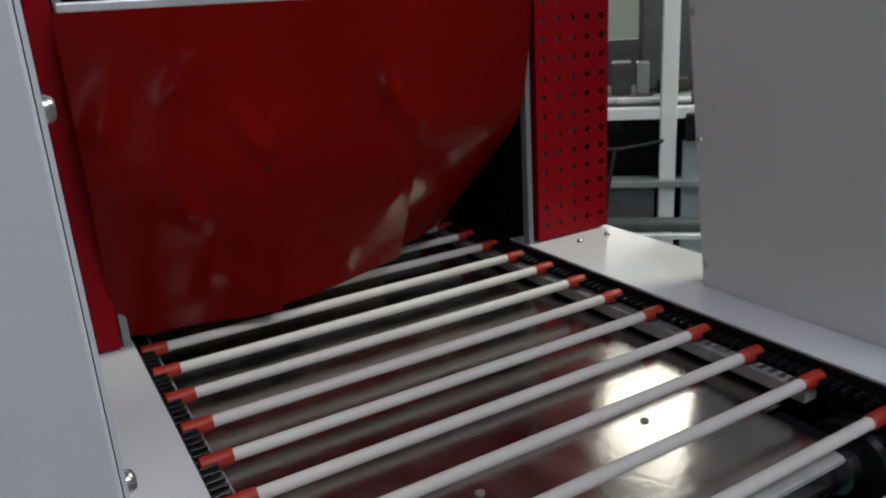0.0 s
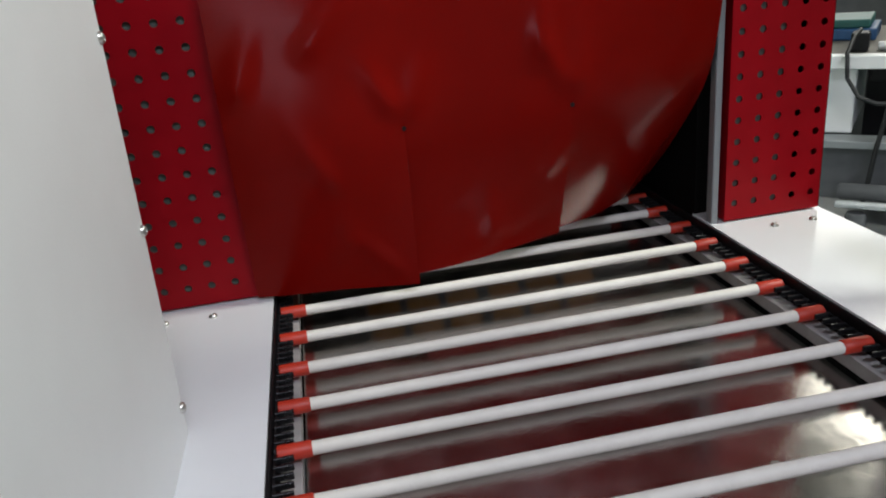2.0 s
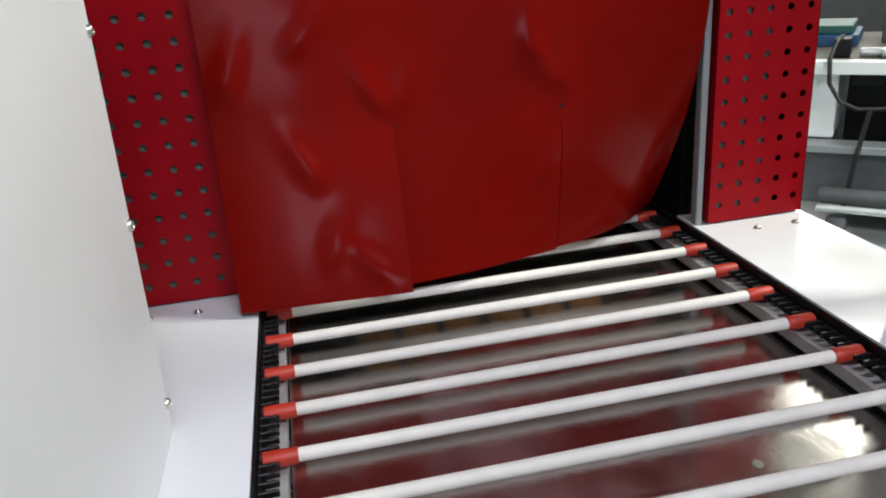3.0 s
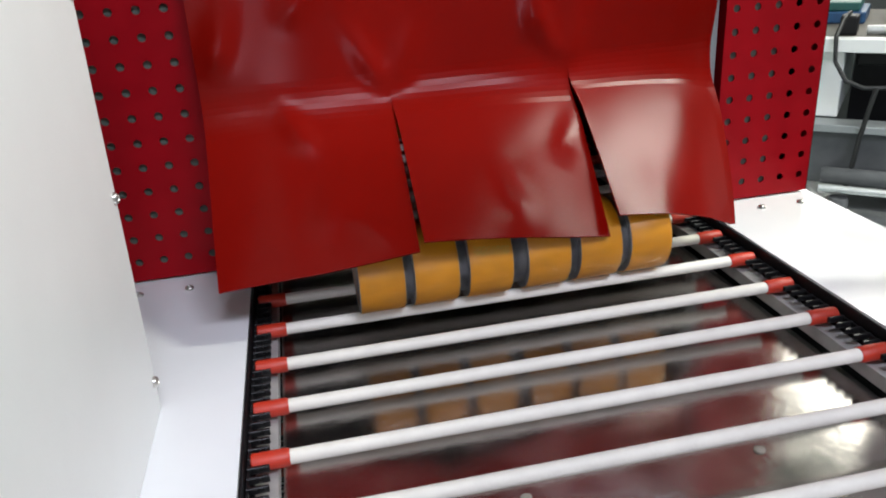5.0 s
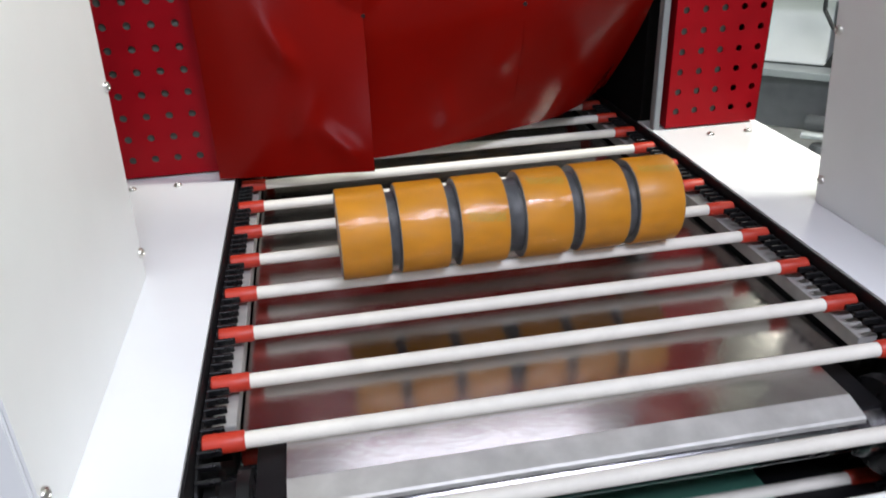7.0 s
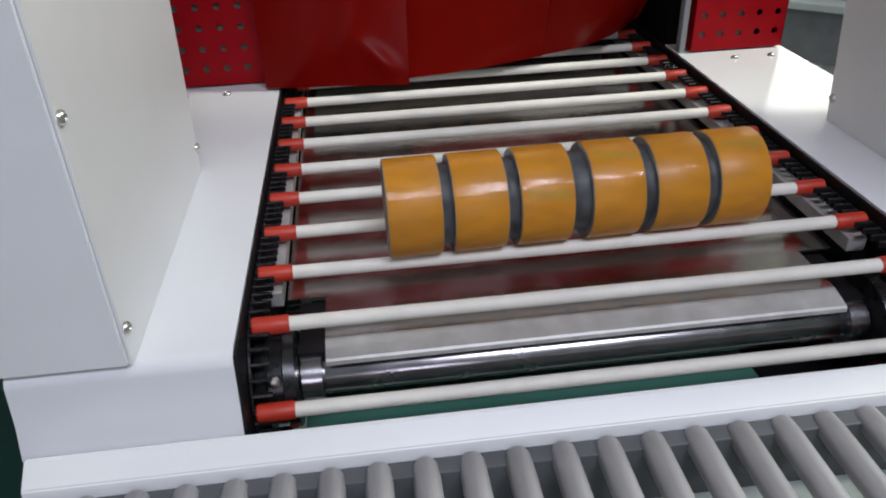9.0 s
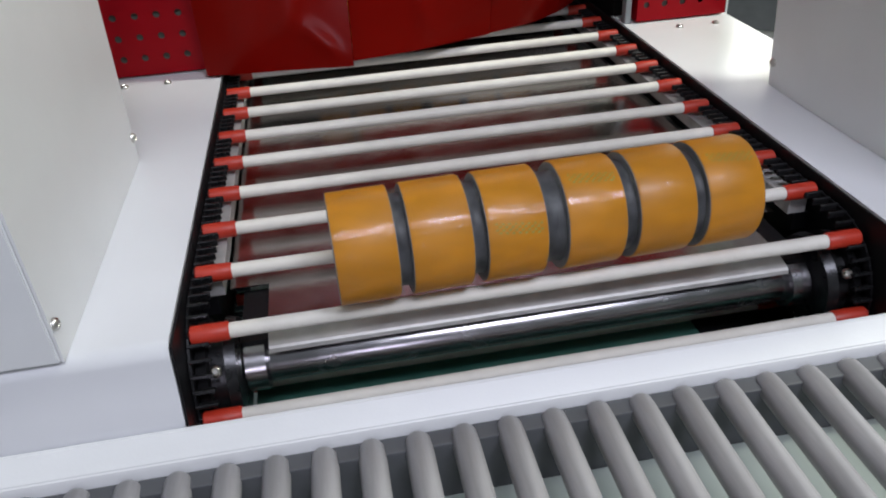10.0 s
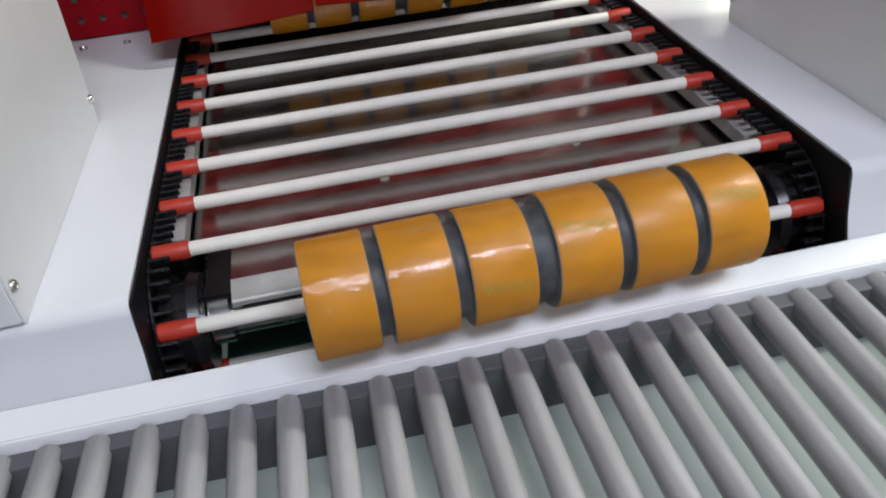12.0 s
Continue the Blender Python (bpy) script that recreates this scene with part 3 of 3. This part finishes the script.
# ---- shrink-wrapped bundles of six tape rolls ----
ROLL_R, ROLL_W = 0.0468, 0.0485


def build_bundle():
    b = empty("tape_bundle", pose(0, 0, 0), "six orange-brown tape rolls in clear shrink film", "tape pack", "packed tape bundles")
    step = [0.0, 0.0600, 0.1210, 0.1880, 0.2490, 0.3095]
    x0 = -0.179
    for k in range(6):
        a = x0 + step[k]
        bm = bmesh.new()
        w = ROLL_W
        lathe(bm, [(a, 0.0385), (a, 0.0462), (a + 0.0012, ROLL_R), (a + w - 0.0012, ROLL_R), (a + w, 0.0462), (a + w, 0.0385)], 48, closed=True)
        roll = part("tape_roll", bm, TAPE, b, "orange-brown adhesive tape roll", True)
        for lo, hi in ((a - 0.0006, a + 0.0004), (a + w - 0.0004, a + w + 0.0006)):
            bm = bmesh.new()
            lathe(bm, [(lo, 0.0386), (lo, 0.0456), (hi, 0.0456), (hi, 0.0386)], 48, closed=True)
            part("roll_side", bm, SIDE, roll, "grey layered side of the tape roll", True)
        bm = bmesh.new()
        lathe(bm, [(a + 0.0005, 0.0365), (a + 0.0005, 0.0384), (a + w - 0.0005, 0.0384), (a + w - 0.0005, 0.0365)], 40, closed=True)
        part("core", bm, CORE, roll, "grey cardboard core", True)
        if k in (2, 3, 5):
            bm = bmesh.new()
            spin = {2: 146, 3: 106, 5: 106}[k]
            for i in range(15):
                for j in range(4):
                    if (i + j) % 2:
                        continue
                    th = radians(spin + j * 3.0 + i * 0.35)
                    xx = a + 0.006 + i * 0.0026
                    vs = []
                    for du, dv in ((0, 0), (0.0018, 0), (0.0018, 0.03), (0, 0.03)):
                        vs.append(bm.verts.new((xx + du, (ROLL_R + 0.0002) * math.cos(th + dv), (ROLL_R + 0.0002) * math.sin(th + dv))))
                    bm.faces.new(vs)
            part("print_band", bm, PRINT, roll, "faded green printed dots")
        if k < 5:
            bm = bmesh.new()
            lathe(bm, [(a + w + 0.0008, 0.0395), (a + w + 0.003, 0.0385), (x0 + step[k + 1] - 0.003, 0.0385), (x0 + step[k + 1] - 0.0008, 0.0395)], 40)
            part("film_band", bm, BAND, b, "dark grey band of folded film", True)
    # shrink film, drawn in a little between the rolls
    pr = []
    for k in range(6):
        a = x0 + step[k]
        pr += [(a - 0.0008, ROLL_R - 0.001), (a + 0.001, ROLL_R + 0.0006), (a + ROLL_W - 0.001, ROLL_R + 0.0006), (a + ROLL_W + 0.0008, ROLL_R - 0.001)]
        if k < 5:
            mid = (a + ROLL_W + x0 + step[k + 1]) / 2
            pr.append((mid, ROLL_R - 0.006))
    pr = [(x0 - 0.0012, 0.020)] + pr + [(x0 + step[5] + ROLL_W + 0.0012, 0.020)]
    bm = bmesh.new()
    lathe(bm, pr, 40)
    part("shrink_film", bm, FILM, b, "clear shrink film", True)
    return b


BUNDLE = build_bundle()
BUNDLE_2 = copy_thing(BUNDLE, pose(0, 0, 0))


# ---- roller conveyor in front ----
rollers = empty("roller_conveyor", pose(0, 0, 0), "grey gravity roller conveyor in front of the outlet", "conveyor")
bm = bmesh.new()
lathe(bm, [(-0.0430, 0.0045), (-0.0440, 0.0085), (-0.0475, 0.0105), (-0.060, 0.0112), (-0.66, 0.0112), (-0.664, 0.008)], 18, "y")
ROLL_MESH = mesh("roller", bm, ROLLER, True)
for k in range(-14, 31):
    ob = new("roller", ROLL_MESH)
    ob.parent = rollers
    ob.matrix_basis = pose(0.0195 + 0.0371 * k, 0, Z - 0.0925)
part("far_rail", box(-0.60, 1.2, -0.0585, -0.0418, Z - 0.150, Z - 0.0890, 0.001), FRAME, rollers, "dark grey side rail")
part("near_rail", box(-0.60, 1.2, -0.69, -0.665, Z - 0.150, Z - 0.080, 0.001), FRAME, rollers, "dark grey side rail")
part("pan", box(-0.59, 1.19, -0.66, -0.0420, Z - 0.159, Z - 0.1505), PAN, rollers, "pale green sheet pan below the rollers")
for x in (-0.55, 1.1):
    part("cross_member", box(x, x + 0.04, -0.664, -0.059, Z - 0.199, Z - 0.1595, 0.001), FRAME, rollers)
for x in (-0.5, 1.1):
    for y in (-0.12, -0.60):
        part("leg", box(x, x + 0.04, y - 0.02, y + 0.02, 0, Z - 0.1595, 0.002), FRAME, rollers)


# ---- machine bench behind ----
def aim(deg, d):
    """A place over the floor at that bearing and distance from the outlet."""
    return (-0.2 + d * math.sin(radians(deg)), -0.28 + d * math.cos(radians(deg)))


def build_bench():
    x, y = aim(42, 2.6)
    b = empty("sealing_machine", pose(x, y, 0, 0, 0, -42), "white framed sealing machine with cluttered work top", "machine")
    part("worktop_rail", box(-0.45, 1.1, 0.00, 0.05, 0.850, 0.890, 0.003), WHITE, b, "white worktop edge rail")
    part("worktop", box(-0.45, 1.1, 0.051, 0.75, 0.862, 0.886), TAN, b, "worn brown worktop")
    part("cabinet", box(-0.40, -0.185, 0.055, 0.50, 0.640, 0.861, 0.006), WHITE, b, "white control cabinet")
    part("ledge", box(-0.50, 1.1, -0.03, 0.06, 0.612, 0.636, 0.003), GREY, b, "grey metal ledge")
    part("apron", box(-0.50, 0.055, 0.00, 0.03, 0.440, 0.611, 0.002), FRAME, b, "dark grey sheet apron")
    part("inner_wall", box(-0.17, 1.1, 0.30, 0.32, 0.2, 0.861), BLACK, b)
    part("motor_box", box(-0.15, -0.06, 0.08, 0.22, 0.800, 0.860, 0.004), BLACK, b, "black motor box")
    for px, h in ((0.070, 1.75), (-0.49, 0.85), (1.05, 1.75)):
        part("post", box(px, px + 0.055, -0.005, 0.050, 0, h, 0.004), WHITE, b, "white frame post")
    part("top_beam", box(0.07, 1.105, -0.004, 0.049, 1.751, 1.80, 0.004), WHITE, b)
    part("side_panel", box(0.150, 0.60, 0.02, 0.05, 0.10, 0.770, 0.003), PALE, b, "pale blue-grey side panel")
    part("control_box", box(0.155, 0.260, -0.03, 0.10, 0.775, 0.870, 0.005), BLACK, b, "black control box")
    bm = bmesh.new()
    lathe(bm, [(-0.30, 0.020), (-0.29, 0.026), (0.45, 0.026), (0.46, 0.020)], 18, "x", (0.1, -0.06, 0.485))
    part("roll_bar", bm, FRAME, b, "dark film roll bar", True)
    bm = bmesh.new()
    lathe(bm, [(-0.30, 0.012), (0.46, 0.012)], 14, "x", (0.1, -0.10, 0.455))
    part("guide_bar", bm, ALU, b, "bright guide bar", True)
    part("base_tray", box(-0.50, 0.70, -0.22, 0.30, 0.330, 0.350, 0.003), ALU, b, "pale lower tray")
    bm = bmesh.new()
    lathe(bm, [(0.0, 0.030), (0.42, 0.030), (0.43, 0.026)], 16, "z", (-0.14, -0.10, 0))
    part("foot_tube", bm, FRAME, b, "dark grey round foot tube", True)
    part("cable", tube([(-0.190, 0.10, 0.955), (-0.200, 0.02, 0.945), (-0.212, -0.02, 0.90), (-0.205, -0.035, 0.83), (-0.170, -0.04, 0.775), (-0.12, -0.04, 0.755), (-0.06, -0.035, 0.757), (0.0, -0.03, 0.765), (0.08, -0.03, 0.78)], 0.0065), CABLE, b, "black hanging cable", True)
    part("cable", tube([(-0.085, -0.04, 0.757), (-0.095, -0.045, 0.70), (-0.110, -0.05, 0.60), (-0.118, -0.05, 0.52), (-0.13, -0.05, 0.43)], 0.0075), CABLE, b, "black hanging cable", True)
    return b


def clutter():
    x, y = aim(42, 2.6)
    base = pose(x, y, 0, 0, 0, -42)

    def put(name, bm, mat, label, category, smooth=False):
        ob = part(name, bm, mat, None, label, smooth, base.copy())
        return tagged(ob, label, category)
    put("tray", box(-0.40, -0.16, 0.35, 0.60, 0.8865, 0.925, 0.006), BLUE, "shallow blue plastic tray on the worktop", "tray")
    put("tray", box(-0.38, -0.18, 0.36, 0.59, 0.9255, 0.955, 0.006), TEAL, "shallow teal plastic tray on the blue one", "tray")
    put("plug_box", box(-0.215, -0.165, 0.09, 0.16, 0.8865, 0.945, 0.006), BLACK, "black plug box on the worktop", "plug")
    bm = bmesh.new()
    lathe(bm, [(0, 0.012), (0.002, 0.014), (0.10, 0.014), (0.102, 0.010)], 14, "x", (-0.14, 0.12, 0.9008))
    put("metal_tool", bm, ALU, "bright round metal tool on the worktop", "tool", True)
    rnd = random.Random(5)
    mats = [FRAME, GREY, BLACK, TAN, GREY, FRAME]
    for k in range(12):
        px = -0.10 + 0.085 * k + rnd.uniform(-0.02, 0.02)
        w, d, h = rnd.uniform(0.05, 0.09), rnd.uniform(0.06, 0.14), rnd.uniform(0.02, 0.13)
        py = rnd.uniform(0.26, 0.5)
        put("parts_box", box(px, px + w, py, py + d, 0.8865, 0.8865 + h, 0.005), mats[k % 6], "small used parts box on the worktop", "box")
    for k in range(5):
        bm = bmesh.new()
        r = 0.014 + 0.004 * (k % 3)
        lathe(bm, [(-0.02, r * 0.5), (-0.018, r), (0.30, r), (0.302, r * 0.5)], 14, "x", (-0.06 + 0.13 * k, 0.10 + 0.03 * (k % 2), 0.8866 + r))
        put("steel_rod", bm, (ALU, GREY, FRAME)[k % 3], "short steel rod lying on the worktop", "rod", True)
    put("film_magazine", box(0.02, 0.75, 0.52, 0.72, 0.8865, 1.32, 0.01), FRAME, "dark grey sheet metal film magazine on the worktop", "machine part")
    put("red_crate", box(0.20, 0.42, 0.20, 0.26, 0.8865, 1.06, 0.008), RED, "dark red plastic crate on the worktop", "crate")
    put("far_rack", box(-0.6, 1.6, 1.30, 1.36, 0.0, 1.05, 0.004), FRAME, "dark grey sheet metal rack side", "rack")


clutter()
build_bench()


# ---- movement ----
def motions():
    for rod, s0 in RODS:
        walk(rod, chain_rows(s0))
    for ob, s0, side in LINKS:
        rows = chain_rows(s0)
        if side < 0:
            rows = [(t, pose(-0.2865, m.translation.y, m.translation.z) @ pose(0, 0, 0, 0, 0, 180) @ pose(0, 0, 0, -math.degrees(m.to_euler().x), 0, 0)) for t, m in rows]
        else:
            rows = [(t, pose(0.2865, 0, 0) @ m) for t, m in rows]
        walk(ob, rows)
    # first bundle: rides the rods, then comes to rest against the bar
    ride = [(0, 0.973, -0.006), (2, 0.7886, -0.006), (4, 0.6042, -0.006), (5, 0.508, -0.006), (5.5, 0.458, -0.005), (6.5, 0.374, -0.002), (7, 0.328, 0), (8, 0.246, 0.001), (9, 0.1622, 0.0025), (9.5, 0.1205, 0.004)]
    sunk = {8: 0.0025, 9: 0.005, 9.5: 0.0085}   # it leans back from its rod
    top = ROD_Z + 0.0066 + ROLL_R
    rows = [(t, pose(x, y, top - sunk.get(t, 0), 0, 0, 1.2)) for t, y, x in ride]
    rows += [(t, pose(x, y, Z + z, a, 0, 2.0)) for t, y, z, x, a in BUNDLE_END]
    walk(BUNDLE, rows)
    walk(BUNDLE_2, [(t, pose(0, 0.585 + SPEED * (12 - t), top)) for t in (0, 3, 6, 9, 12)])
    # curtain: the upper sheet swings on its clamp, and each flap bends away from it band by band
    clock = sorted({round(0.25 * k, 2) for k in range(49)} | {r[0] for r in SWAY} | {5.6, 5.75, 5.85, 5.95, 6.1})
    leans = [[float(np.interp(t, [r[0] for r in SWAY], [r[k] for r in SWAY])) for k in range(1, 5)] for t in clock]

    def about(point, axis, degrees):
        return Matrix.Translation(point) @ Matrix.Rotation(radians(degrees), 4, axis) @ Matrix.Translation(-point)
    tops = [about(Vector((0, 0, CTOP)), Vector((1, 0, 0)), HEAD_REST - lean[0]) for lean in leans]
    walk(HEADER, list(zip(clock, tops)))
    for k, chain in enumerate(FLAPS):
        turned = [m.copy() for m in tops]
        for n, (ob, point, axis) in enumerate(chain):
            for i, lean in enumerate(leans):
                bend = (lean[0] - HEAD_REST) - (lean[k + 1] - REST[k])
                turned[i] = turned[i] @ about(point, axis, bend / len(chain))
            walk(ob, [(t, m.copy()) for t, m in zip(clock, turned)])


BUNDLE_END = [(10, 0.0665, 0.0295, 0.0045, 2), (10.5, 0.008, 0.011, 0.005, 8), (11, -0.022, -0.005, 0.006, 14), (11.5, -0.023, -0.006, 0.007, 14), (12, -0.024, -0.006, 0.008, 14)]
motions()
